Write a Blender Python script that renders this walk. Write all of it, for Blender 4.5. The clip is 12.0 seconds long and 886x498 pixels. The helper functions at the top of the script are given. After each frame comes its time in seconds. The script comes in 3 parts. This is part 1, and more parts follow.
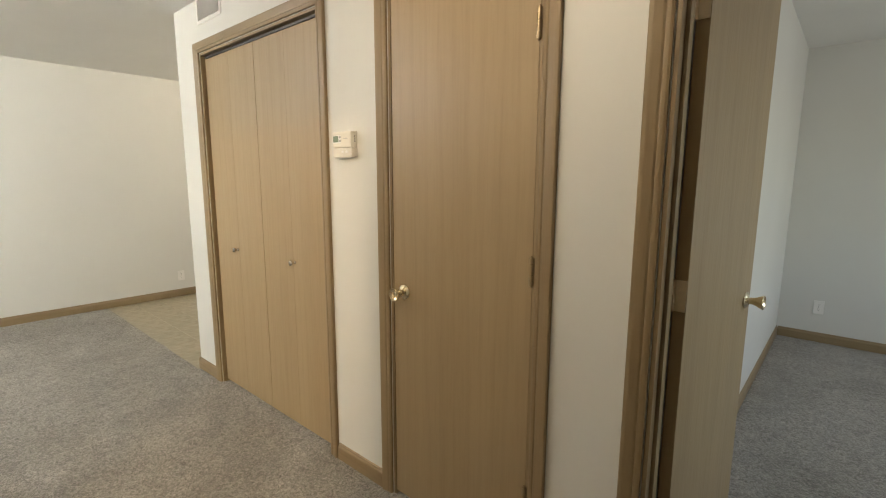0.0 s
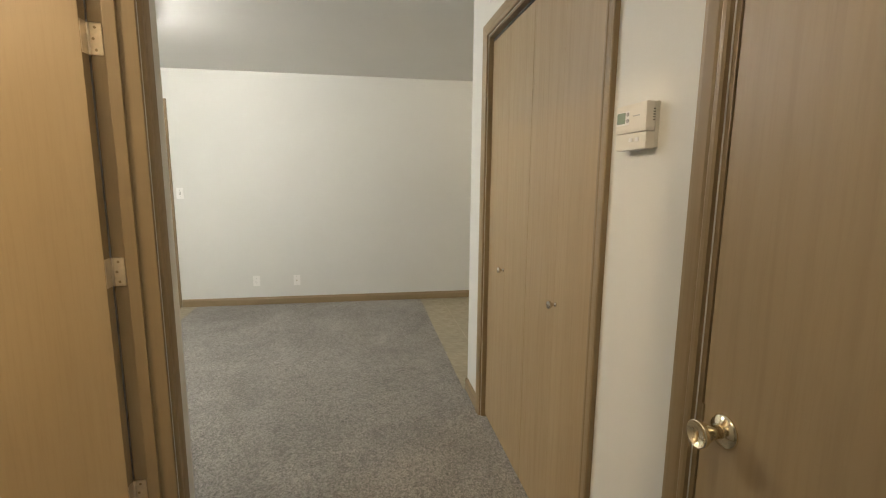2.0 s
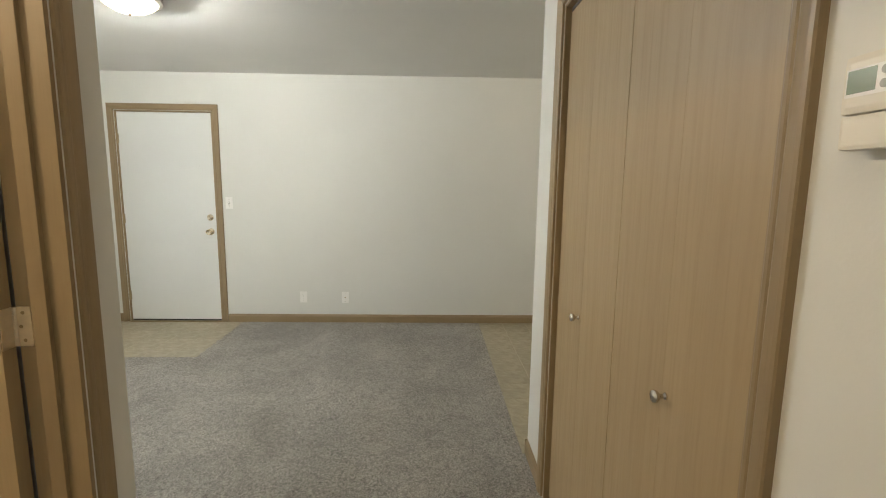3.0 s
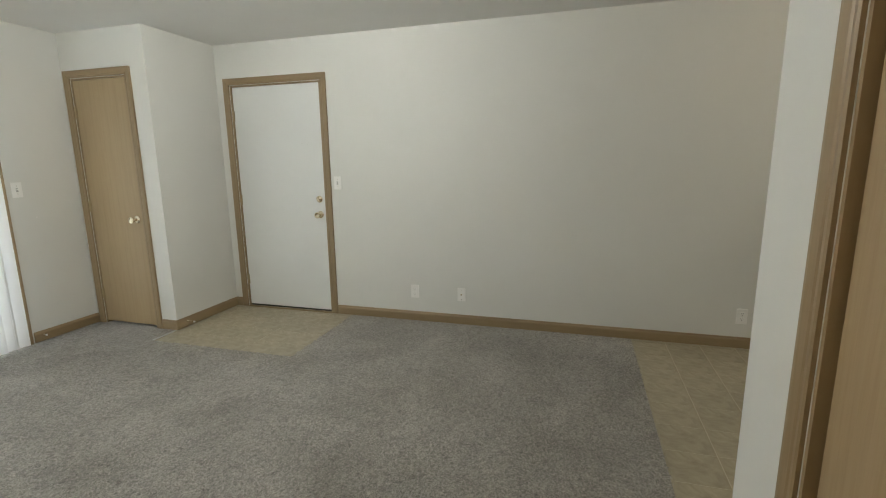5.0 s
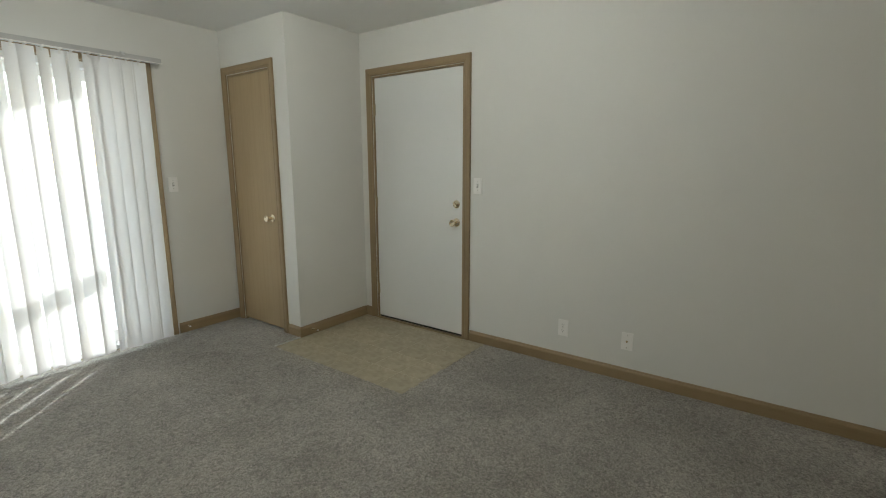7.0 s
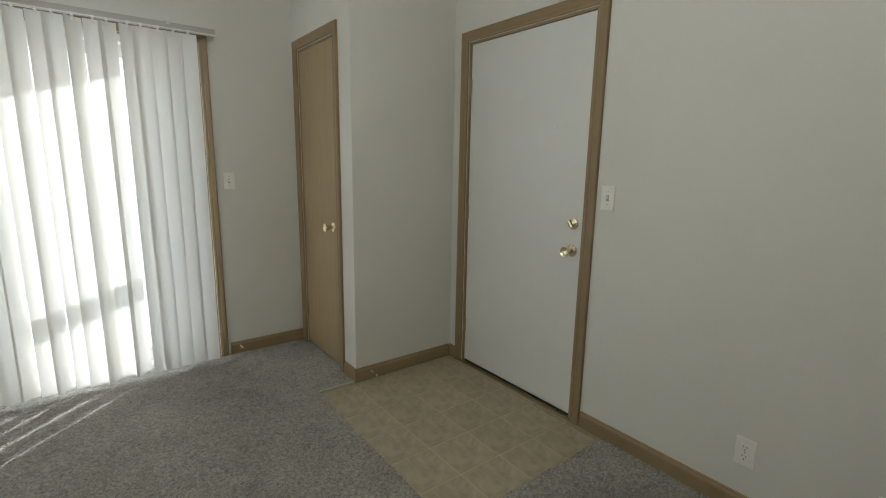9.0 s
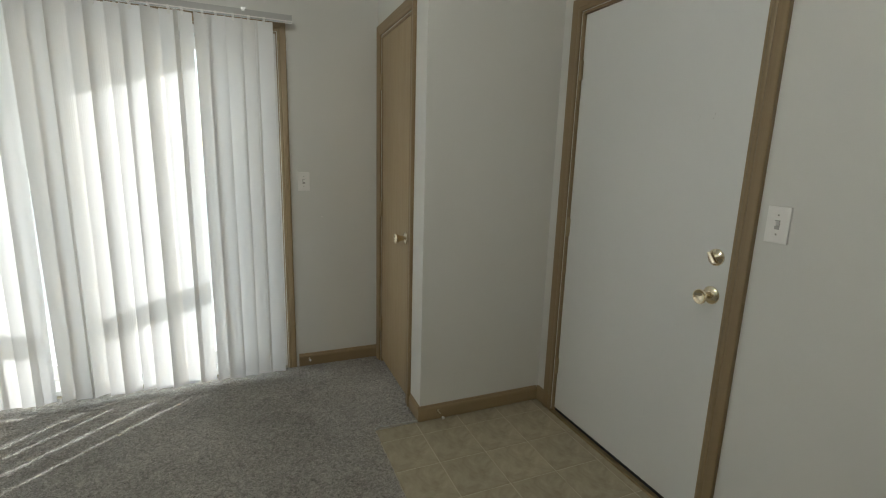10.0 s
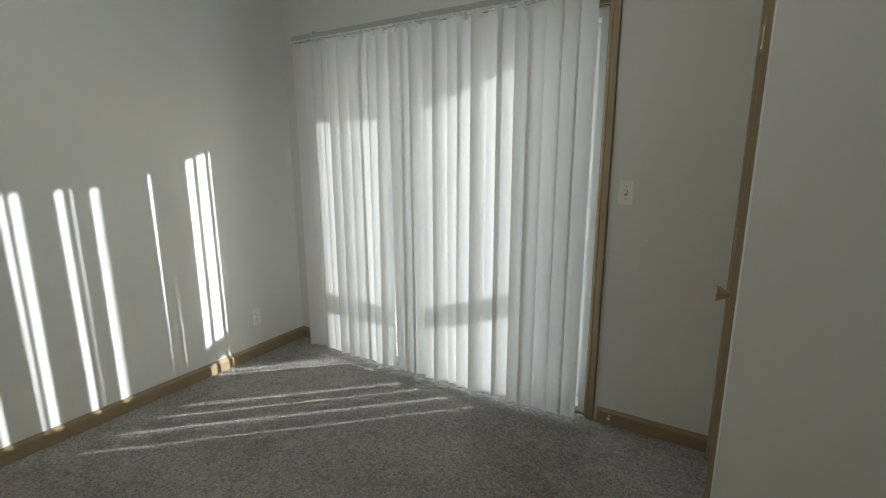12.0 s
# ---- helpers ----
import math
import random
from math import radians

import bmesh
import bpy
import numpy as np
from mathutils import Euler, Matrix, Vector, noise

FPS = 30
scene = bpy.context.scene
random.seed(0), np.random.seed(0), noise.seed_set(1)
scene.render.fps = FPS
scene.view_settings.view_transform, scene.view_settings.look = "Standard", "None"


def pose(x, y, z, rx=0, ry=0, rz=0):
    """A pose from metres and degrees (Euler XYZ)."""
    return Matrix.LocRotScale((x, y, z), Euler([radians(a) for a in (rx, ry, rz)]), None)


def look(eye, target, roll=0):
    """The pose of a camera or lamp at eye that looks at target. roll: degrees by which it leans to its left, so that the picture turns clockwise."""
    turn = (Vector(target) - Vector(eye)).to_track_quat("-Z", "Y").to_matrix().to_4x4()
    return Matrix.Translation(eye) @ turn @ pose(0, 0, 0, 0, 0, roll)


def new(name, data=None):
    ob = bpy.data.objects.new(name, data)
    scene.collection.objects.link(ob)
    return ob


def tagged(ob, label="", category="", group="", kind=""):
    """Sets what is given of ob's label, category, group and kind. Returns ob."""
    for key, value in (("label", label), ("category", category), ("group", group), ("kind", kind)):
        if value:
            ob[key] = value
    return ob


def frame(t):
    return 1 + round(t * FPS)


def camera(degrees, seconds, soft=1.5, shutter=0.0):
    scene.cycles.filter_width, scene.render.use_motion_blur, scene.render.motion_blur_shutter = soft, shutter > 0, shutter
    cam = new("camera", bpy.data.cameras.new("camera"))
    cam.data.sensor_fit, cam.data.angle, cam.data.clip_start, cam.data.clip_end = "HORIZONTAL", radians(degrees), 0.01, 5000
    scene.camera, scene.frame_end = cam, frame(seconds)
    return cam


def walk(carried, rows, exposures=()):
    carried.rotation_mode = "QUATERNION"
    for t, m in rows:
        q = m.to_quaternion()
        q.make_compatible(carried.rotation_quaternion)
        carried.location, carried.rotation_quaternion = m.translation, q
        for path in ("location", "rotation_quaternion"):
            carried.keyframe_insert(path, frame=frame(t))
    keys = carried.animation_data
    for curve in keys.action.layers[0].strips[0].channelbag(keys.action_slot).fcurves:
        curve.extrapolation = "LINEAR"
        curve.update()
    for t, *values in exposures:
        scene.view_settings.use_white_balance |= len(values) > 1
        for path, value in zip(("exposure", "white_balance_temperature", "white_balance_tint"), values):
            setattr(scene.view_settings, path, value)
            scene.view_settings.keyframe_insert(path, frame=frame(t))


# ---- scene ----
cam = camera(87.2, 12.0, soft=1.1)
METRES, EYE, TILT, LEAN, TURN = 6.01, 1.387, 0.0, 0.0, 41.2
ROWS = [
    (0.0, 0.0, 0.0, 0.0, 0.03, -8.86, -0.18),
    (0.5, 0.0244, 0.0273, 0.0034, 16.35, -9.58, -0.31),
    (1.0, 0.0302, 0.0601, 0.0006, 28.74, -9.94, -0.77),
    (1.5, 0.0144, 0.1016, 0.003, 34.38, -8.86, -1.0),
    (2.0, -0.0098, 0.1416, 0.0023, 38.99, -8.91, -0.5),
    (2.5, -0.0349, 0.1828, 0.0067, 43.09, -8.2, -0.52),
    (4.5, -0.1493, 0.3056, -0.0007, 60.62, -10.32, 0.16),
    (5.0, -0.1716, 0.3292, -0.0013, 64.96, -10.68, 0.72),
    (5.5, -0.1907, 0.3523, -0.0006, 71.21, -11.09, 0.3),
    (6.0, -0.2219, 0.3652, -0.0035, 77.07, -10.95, 0.28),
    (6.5, -0.2589, 0.3723, -0.0038, 81.23, -10.19, -0.09),
    (7.0, -0.2947, 0.3862, -0.0049, 84.8, -10.29, 0.05),
    (9.0, -0.4762, 0.4272, -0.0039, 101.7, -10.77, -0.97),
    (9.5, -0.5243, 0.4313, -0.0052, 108.62, -11.41, -1.38),
    (10.0, -0.5702, 0.4299, -0.0009, 116.34, -11.29, -1.67),
    (10.5, -0.6166, 0.4397, 0.0001, 128.26, -12.23, -0.92),
    (11.0, -0.6587, 0.4448, 0.0004, 141.48, -12.2, -0.6),
    (11.5, -0.6991, 0.4377, 0.0025, 153.52, -11.48, -0.22),
    (12.0, -0.7339, 0.4271, 0.002, 170.33, -11.89, 0.18),
]
EXPOSURES = [(0.0, 3.08, 6500, 10), (1.0, 2.88, 6500, 10), (2.0, 2.57, 6500, 10), (2.5, 2.54, 6430, 9), (4.5, 2.2, 6180, 7), (6.0, 1.77, 6180, 6), (7.0, 1.56, 6200, 5), (9.0, 1.35, 6270, 6), (10.5, 1.12, 6240, 6), (12.0, 0.84, 6080, 5)]
walk(cam, [(t, pose(0, 0, EYE, TILT, LEAN, TURN) @ pose(METRES * x, METRES * y, METRES * z, 90 + pitch, roll, yaw)) for t, x, y, z, yaw, pitch, roll in ROWS], EXPOSURES)
# ---------- light ----------
SUN_EL, SUN_AZ = 13.5, 226.4
world = bpy.data.worlds.new("world")
scene.world = world
world.use_nodes = True
wn = world.node_tree
sky = wn.nodes.new("ShaderNodeTexSky")
sky.sky_type, sky.sun_disc = "NISHITA", False
sky.sun_elevation, sky.sun_rotation = radians(SUN_EL), radians(SUN_AZ)
wn.nodes["Background"].inputs[1].default_value = 0.11
wn.links.new(sky.outputs[0], wn.nodes["Background"].inputs[0])

sun = new("sun", bpy.data.lights.new("sun", "SUN"))
sun.data.energy, sun.data.angle, sun.data.color = 5.0, radians(0.45), (1.0, 0.98, 0.95)
sun.matrix_world = look((-9, -10, 5), (-9 + math.sin(radians(46.4)), -10 + math.cos(radians(46.4)), 5 - math.tan(radians(SUN_EL))))


def lamp(name, at, energy, radius, colour):
    ob = new(name, bpy.data.lights.new(name, "POINT"))
    ob.data.energy, ob.data.shadow_soft_size, ob.data.color = energy, radius, colour
    ob.location = at
    return ob


WARM = (1.0, 0.80, 0.57)
LAMPS = [("hall_bulb", (-0.85, 0.40, 2.382), 2.4, WARM), ("living_bulb", (-3.93, -0.93, 2.382), 19.0, (1.0, 0.96, 0.88)), ("kitchen_bulb", (-4.65, 2.5, 2.382), 2.8, WARM), ("side_room_bulb", (-1.25, -1.2, 2.382), 11.5, (1.0, 0.74, 0.45))]
for lname, lat, lpow, lcol in LAMPS:
    lamp(lname, lat, lpow, 0.03, lcol)


def skylight(name, at, target, w, h, energy, colour=(0.86, 0.93, 1.0)):
    ob = new(name, bpy.data.lights.new(name, "AREA"))
    ob.data.shape, ob.data.size, ob.data.size_y, ob.data.energy = "RECTANGLE", w, h, energy
    ob.data.color = colour
    ob.matrix_world = look(at, target)
    return ob


# sky light standing in the openings of the glass door and the bedroom window
skylight("door_skylight", (-3.62, -3.56, 1.05), (-3.62, 0, 1.05), 1.60, 1.95, 4.0)
skylight("bedroom_skylight", (2.98, 3.2, 1.4), (0, 3.2, 1.0), 1.4, 1.2, 2.6, (1.0, 0.95, 0.9))

# ---------- materials ----------


def mat(name):
    m = bpy.data.materials.new(name)
    m.use_nodes = True
    nt = m.node_tree
    return m, nt, nt.nodes["Principled BSDF"]


def node(nt, kind, **inputs):
    n = nt.nodes.new(kind)
    for k, v in inputs.items():
        n.inputs[k.replace("_", " ")].default_value = v
    return n


def coords(nt, scale=(1, 1, 1)):
    tc = nt.nodes.new("ShaderNodeTexCoord")
    mp = nt.nodes.new("ShaderNodeMapping")
    mp.inputs["Scale"].default_value = scale
    nt.links.new(tc.outputs["Object"], mp.inputs["Vector"])
    return mp.outputs["Vector"]


def ramp(nt, fac, stops):
    r = nt.nodes.new("ShaderNodeValToRGB")
    e = r.color_ramp.elements
    while len(e) < len(stops):
        e.new(0.5)
    for el, (p, c) in zip(e, stops):
        el.position, el.color = p, (*c, 1)
    nt.links.new(fac, r.inputs[0])
    return r.outputs[0]


def noise_tex(nt, vec, scale, detail=4.0, rough=0.55, dist=0.0):
    n = node(nt, "ShaderNodeTexNoise", Scale=scale, Detail=detail, Roughness=rough, Distortion=dist)
    nt.links.new(vec, n.inputs["Vector"])
    return n.outputs["Fac"]


def bump(nt, bsdf, heights, strength, distance):
    """heights: factor outputs, from coarse to fine, chained."""
    prev = None
    for hgt, st, di in zip(heights, strength, distance):
        b = node(nt, "ShaderNodeBump", Strength=st, Distance=di)
        nt.links.new(hgt, b.inputs["Height"])
        if prev:
            nt.links.new(prev, b.inputs["Normal"])
        prev = b.outputs["Normal"]
    nt.links.new(prev, bsdf.inputs["Normal"])


def mixc(nt, fac, a, b, blend="MIX"):
    m = nt.nodes.new("ShaderNodeMix")
    m.data_type, m.blend_type = "RGBA", blend
    for sock, v in ((m.inputs[0], fac), (m.inputs[6], a), (m.inputs[7], b)):
        if isinstance(v, (int, float)):
            sock.default_value = v
        elif isinstance(v, tuple):
            sock.default_value = (*v, 1)
        else:
            nt.links.new(v, sock)
    return m.outputs[2]


def paint(name, colour, rough=0.6, peel=0.12, scale=160.0):
    m, nt, b = mat(name)
    v = coords(nt)
    dark = tuple(c * 0.94 for c in colour)
    col = ramp(nt, noise_tex(nt, v, 0.9, 5), [(0.3, dark), (0.7, colour)])
    nt.links.new(col, b.inputs["Base Color"])
    b.inputs["Roughness"].default_value = rough
    bump(nt, b, [noise_tex(nt, v, 4.0, 3), noise_tex(nt, v, scale, 3)], [0.12, peel], [0.01, 0.002])
    return m


def oak(name, light, dark, grain_axis="z"):
    """Stained oak veneer, grain along the object's z (or x) axis."""
    m, nt, b = mat(name)
    s = {"z": (1, 1, 0.045), "x": (0.045, 1, 1), "y": (1, 0.045, 1)}[grain_axis]
    tc = nt.nodes.new("ShaderNodeTexCoord")
    info = nt.nodes.new("ShaderNodeObjectInfo")
    add = nt.nodes.new("ShaderNodeVectorMath")
    add.operation = "MULTIPLY_ADD"
    comb = nt.nodes.new("ShaderNodeCombineXYZ")
    for i in range(3):
        nt.links.new(info.outputs["Random"], comb.inputs[i])
    add.inputs[1].default_value = (7, 5, 3)
    nt.links.new(comb.outputs[0], add.inputs[0])
    nt.links.new(tc.outputs["Object"], add.inputs[2])
    mp = nt.nodes.new("ShaderNodeMapping")
    mp.inputs["Scale"].default_value = s
    nt.links.new(add.outputs[0], mp.inputs["Vector"])
    v = mp.outputs["Vector"]
    broad = noise_tex(nt, v, 5.0, 3, 0.5, 0.6)
    fine = noise_tex(nt, v, 95.0, 5, 0.7, 0.3)
    wave = node(nt, "ShaderNodeTexWave", Scale=5.0, Distortion=9.0, Detail=3.0)
    wave.inputs["Detail Scale"].default_value = 1.4
    wave.bands_direction = {"z": "X", "x": "Z", "y": "X"}[grain_axis]
    nt.links.new(v, wave.inputs["Vector"])
    base = ramp(nt, broad, [(0.32, tuple(a * 0.55 + c * 0.45 for a, c in zip(dark, light))), (0.68, light)])
    cath = ramp(nt, wave.outputs["Fac"], [(0.0, (0.80, 0.77, 0.73)), (0.3, (1, 1, 1))])
    pores = ramp(nt, fine, [(0.38, (0.70, 0.66, 0.60)), (0.52, (1, 1, 1))])
    col = mixc(nt, 0.2, base, cath, "MULTIPLY")
    col = mixc(nt, 0.16, col, pores, "MULTIPLY")
    nt.links.new(col, b.inputs["Base Color"])
    rg = ramp(nt, fine, [(0.3, (0.52, 0.52, 0.52)), (0.7, (0.40, 0.40, 0.40))])
    nt.links.new(rg, b.inputs["Roughness"])
    b.inputs["Coat Weight"].default_value = 0.15
    b.inputs["Coat Roughness"].default_value = 0.45
    bump(nt, b, [fine], [0.12], [0.001])
    return m


def metal(name, colour, rough):
    m, nt, b = mat(name)
    v = coords(nt)
    b.inputs["Metallic"].default_value = 1.0
    nt.links.new(ramp(nt, noise_tex(nt, v, 60.0, 3), [(0.3, tuple(c * 0.86 for c in colour)), (0.7, colour)]), b.inputs["Base Color"])
    nt.links.new(ramp(nt, noise_tex(nt, v, 30.0, 4), [(0.3, (rough * 0.7,) * 3), (0.7, (rough * 1.3,) * 3)]), b.inputs["Roughness"])
    return m


def plastic(name, colour, rough=0.4):
    m, nt, b = mat(name)
    v = coords(nt)
    nt.links.new(ramp(nt, noise_tex(nt, v, 12.0, 3), [(0.3, tuple(c * 0.94 for c in colour)), (0.7, colour)]), b.inputs["Base Color"])
    b.inputs["Roughness"].default_value = rough
    bump(nt, b, [noise_tex(nt, v, 400.0, 2)], [0.05], [0.001])
    return m


WALL = paint("wall_paint", (0.74, 0.738, 0.70), 0.55)
CEIL = paint("ceiling_texture", (0.84, 0.84, 0.82), 0.85, 0.45, 75.0)
DOORPAINT = paint("door_paint", (0.76, 0.77, 0.755), 0.42, 0.05, 220.0)
OAK = oak("oak_veneer", (0.385, 0.288, 0.162), (0.33, 0.239, 0.128))
OAK_X = oak("oak_trim_x", (0.305, 0.224, 0.122), (0.23, 0.163, 0.086), "x")
OAK_Y = oak("oak_trim_y", (0.305, 0.224, 0.122), (0.23, 0.163, 0.086), "y")
OAK_Z = oak("oak_trim_z", (0.305, 0.224, 0.122), (0.23, 0.163, 0.086))
BRASS = metal("polished_brass", (0.93, 0.84, 0.64), 0.14)
DULL = metal("dull_brass", (0.44, 0.35, 0.22), 0.42)
PALE = metal("painted_over_brass", (0.80, 0.70, 0.55), 0.45)
NICKEL = metal("nickel", (0.74, 0.72, 0.68), 0.22)
DARKMETAL = metal("dark_metal", (0.12, 0.115, 0.11), 0.5)
ALU = metal("aluminium", (0.72, 0.73, 0.73), 0.35)
WHITE = plastic("white_plastic", (0.88, 0.87, 0.84), 0.3)
CREAM = plastic("cream_plastic", (0.78, 0.745, 0.66), 0.42)
VINYLFRAME = plastic("white_vinyl_frame", (0.80, 0.80, 0.79), 0.4)
BLACK = plastic("black_rubber", (0.03, 0.03, 0.03), 0.6)
RAILPAINT = plastic("grey_rail_paint", (0.50, 0.50, 0.49), 0.45)
GREY = plastic("grey_button", (0.45, 0.44, 0.42), 0.5)
# near-black colour stands in for the shade inside openings modelled without depth
SLOT = plastic("dark_slot", (0.05, 0.045, 0.04), 0.6)


def carpet_mat():
    m, nt, b = mat("carpet_pile")
    v = coords(nt)
    big = noise_tex(nt, v, 2.2, 5, 0.6, 0.8)
    mid = noise_tex(nt, v, 30.0, 4, 0.65, 2.2)
    fine = noise_tex(nt, v, 130.0, 3, 0.7, 1.2)
    base = ramp(nt, big, [(0.3, (0.31, 0.297, 0.272)), (0.7, (0.43, 0.415, 0.385))])
    # mid and fine noise put the tufts' highlights and shaded hollows into the colour
    col = mixc(nt, 0.75, base, ramp(nt, mid, [(0.36, (0.50, 0.49, 0.48)), (0.62, (1.22, 1.21, 1.19))]), "MULTIPLY")
    col = mixc(nt, 0.8, col, ramp(nt, fine, [(0.36, (0.42, 0.41, 0.40)), (0.62, (1.42, 1.41, 1.39))]), "MULTIPLY")
    nt.links.new(col, b.inputs["Base Color"])
    b.inputs["Roughness"].default_value = 0.95
    b.inputs["Specular IOR Level"].default_value = 0.1
    b.inputs["Sheen Weight"].default_value = 0.25
    bump(nt, b, [mid, fine], [0.8, 0.6], [0.012, 0.004])
    return m


CARPET = carpet_mat()


def vinyl_mat():
    m, nt, b = mat("vinyl_tile")
    v = coords(nt)
    info = nt.nodes.new("ShaderNodeObjectInfo")
    a = noise_tex(nt, v, 6.0, 6, 0.65, 1.6)
    c = noise_tex(nt, v, 45.0, 4, 0.6, 0.5)
    col = ramp(nt, a, [(0.3, (0.30, 0.262, 0.18)), (0.5, (0.41, 0.365, 0.262)), (0.7, (0.49, 0.442, 0.33))])
    col = mixc(nt, 0.5, col, ramp(nt, c, [(0.3, (0.84, 0.83, 0.81)), (0.7, (1, 1, 1))]), "MULTIPLY")
    col = mixc(nt, 0.6, col, ramp(nt, info.outputs["Random"], [(0.0, (0.86, 0.86, 0.85)), (1.0, (1.04, 1.03, 1.02))]), "MULTIPLY")
    nt.links.new(col, b.inputs["Base Color"])
    b.inputs["Roughness"].default_value = 0.42
    bump(nt, b, [a, c], [0.1, 0.1], [0.004, 0.002])
    return m


VINYL = vinyl_mat()
GROUT = paint("vinyl_joint", (0.58, 0.525, 0.40), 0.6)


def blade_mat():
    m, nt, b = mat("blind_vinyl")
    v = coords(nt, (1, 1, 0.02))
    rib = noise_tex(nt, v, 260.0, 2)
    info = nt.nodes.new("ShaderNodeObjectInfo")
    col = ramp(nt, info.outputs["Random"], [(0.0, (0.78, 0.765, 0.74)), (1.0, (0.86, 0.86, 0.86))])
    nt.links.new(col, b.inputs["Base Color"])
    b.inputs["Roughness"].default_value = 0.5
    bump(nt, b, [rib], [0.35], [0.001])
    tr = nt.nodes.new("ShaderNodeBsdfTranslucent")
    nt.links.new(col, tr.inputs["Color"])
    mx = nt.nodes.new("ShaderNodeMixShader")
    mx.inputs[0].default_value = 0.21
    out = nt.nodes["Material Output"]
    nt.links.new(b.outputs[0], mx.inputs[1])
    nt.links.new(tr.outputs[0], mx.inputs[2])
    nt.links.new(mx.outputs[0], out.inputs["Surface"])
    return m


BLADE = blade_mat()


def glass_mat():
    m, nt, b = mat("window_glass")
    b.inputs["Base Color"].default_value = (0.97, 0.99, 0.98, 1)
    b.inputs["Roughness"].default_value = 0.0
    b.inputs["Transmission Weight"].default_value = 1.0
    b.inputs["IOR"].default_value = 1.02
    return m


GLASS = glass_mat()


def clear_mat():
    m, nt, b = mat("clear_plastic")
    b.inputs["Base Color"].default_value = (0.95, 0.95, 0.94, 1)
    b.inputs["Roughness"].default_value = 0.12
    b.inputs["Transmission Weight"].default_value = 0.8
    return m


CLEAR = clear_mat()


def glow_mat(name, colour, strength):
    m, nt, b = mat(name)
    b.inputs["Base Color"].default_value = (0.85, 0.83, 0.78, 1)
    b.inputs["Emission Color"].default_value = (*colour, 1)
    b.inputs["Emission Strength"].default_value = strength
    return m


LAMPGLASS = glow_mat("lit_lamp_glass", (1.0, 0.88, 0.68), 1.6)


def lcd_mat():
    m, nt, b = mat("lcd_screen")
    v = coords(nt)
    nt.links.new(ramp(nt, noise_tex(nt, v, 40.0), [(0.3, (0.20, 0.26, 0.19)), (0.7, (0.25, 0.31, 0.23))]), b.inputs["Base Color"])
    b.inputs["Roughness"].default_value = 0.18
    return m


LCD = lcd_mat()


def ground_mat(name, a_col, b_col, scale):
    m, nt, b = mat(name)
    v = coords(nt)
    f = noise_tex(nt, v, scale, 6, 0.65)
    nt.links.new(ramp(nt, f, [(0.3, a_col), (0.7, b_col)]), b.inputs["Base Color"])
    b.inputs["Roughness"].default_value = 0.9
    bump(nt, b, [f], [0.4], [0.02])
    return m


LAWN = ground_mat("dry_lawn", (0.16, 0.15, 0.09), (0.26, 0.24, 0.15), 3.0)
CONCRETE = ground_mat("balcony_concrete", (0.42, 0.41, 0.39), (0.52, 0.51, 0.48), 9.0)
BALCONYWOOD = ground_mat("balcony_paint", (0.55, 0.52, 0.47), (0.62, 0.59, 0.54), 14.0)
SIDING = ground_mat("siding_paint", (0.55, 0.54, 0.5), (0.62, 0.61, 0.57), 6.0)

# ---------- mesh helpers ----------


def part(name, bm, material, parent=None, label="", smooth=False):
    me = bpy.data.meshes.new(name)
    bm.to_mesh(me)
    bm.free()
    for m in material if isinstance(material, (list, tuple)) else [material]:
        me.materials.append(m)
    if smooth:
        for p in me.polygons:
            p.use_smooth = True
    ob = new(name, me)
    if parent:
        ob.parent = parent
    return tagged(ob, label)


def thing(name, at=(0, 0, 0), rz=0, label="", category="", group="", kind=""):
    ob = new(name)
    ob.empty_display_size = 0.05
    ob.matrix_world = pose(*at, 0, 0, rz)
    return tagged(ob, label, category, group, kind)


def box(bm, x0, x1, y0, y1, z0, z1, bevel=0.0):
    vs = [bm.verts.new((x, y, z)) for x in (x0, x1) for y in (y0, y1) for z in (z0, z1)]
    fs = [(0, 1, 3, 2), (4, 6, 7, 5), (0, 4, 5, 1), (2, 3, 7, 6), (0, 2, 6, 4), (1, 5, 7, 3)]
    faces = [bm.faces.new([vs[i] for i in f]) for f in fs]
    if bevel:
        edges = list({e for f in faces for e in f.edges})
        bmesh.ops.bevel(bm, geom=edges, offset=bevel, segments=2, affect="EDGES", profile=0.7)
    return bm


def boxes(*dims, bevel=0.0):
    bm = bmesh.new()
    for d in dims:
        box(bm, *d, bevel=bevel)
    return bm


def lathe(bm, profile, steps=24, m=None):
    """Turn (radius, height) points about the local z axis, then place them by m."""
    rings = []
    for r, h in profile:
        ring = []
        for i in range(steps):
            a = 2 * math.pi * i / steps
            p = Vector((r * math.cos(a), r * math.sin(a), h))
            ring.append(bm.verts.new(m @ p if m else p))
        rings.append(ring)
    for a, b in zip(rings, rings[1:]):
        for i in range(steps):
            j = (i + 1) % steps
            bm.faces.new((a[i], a[j], b[j], b[i]))
    bm.faces.new(list(reversed(rings[0])))
    bm.faces.new(rings[-1])
    return bm


OUT = pose(0, 0, 0, 90, 0, 0)  # local z to -y: things on a wall face -y

# ---------- walls, with openings ----------
H = 2.43


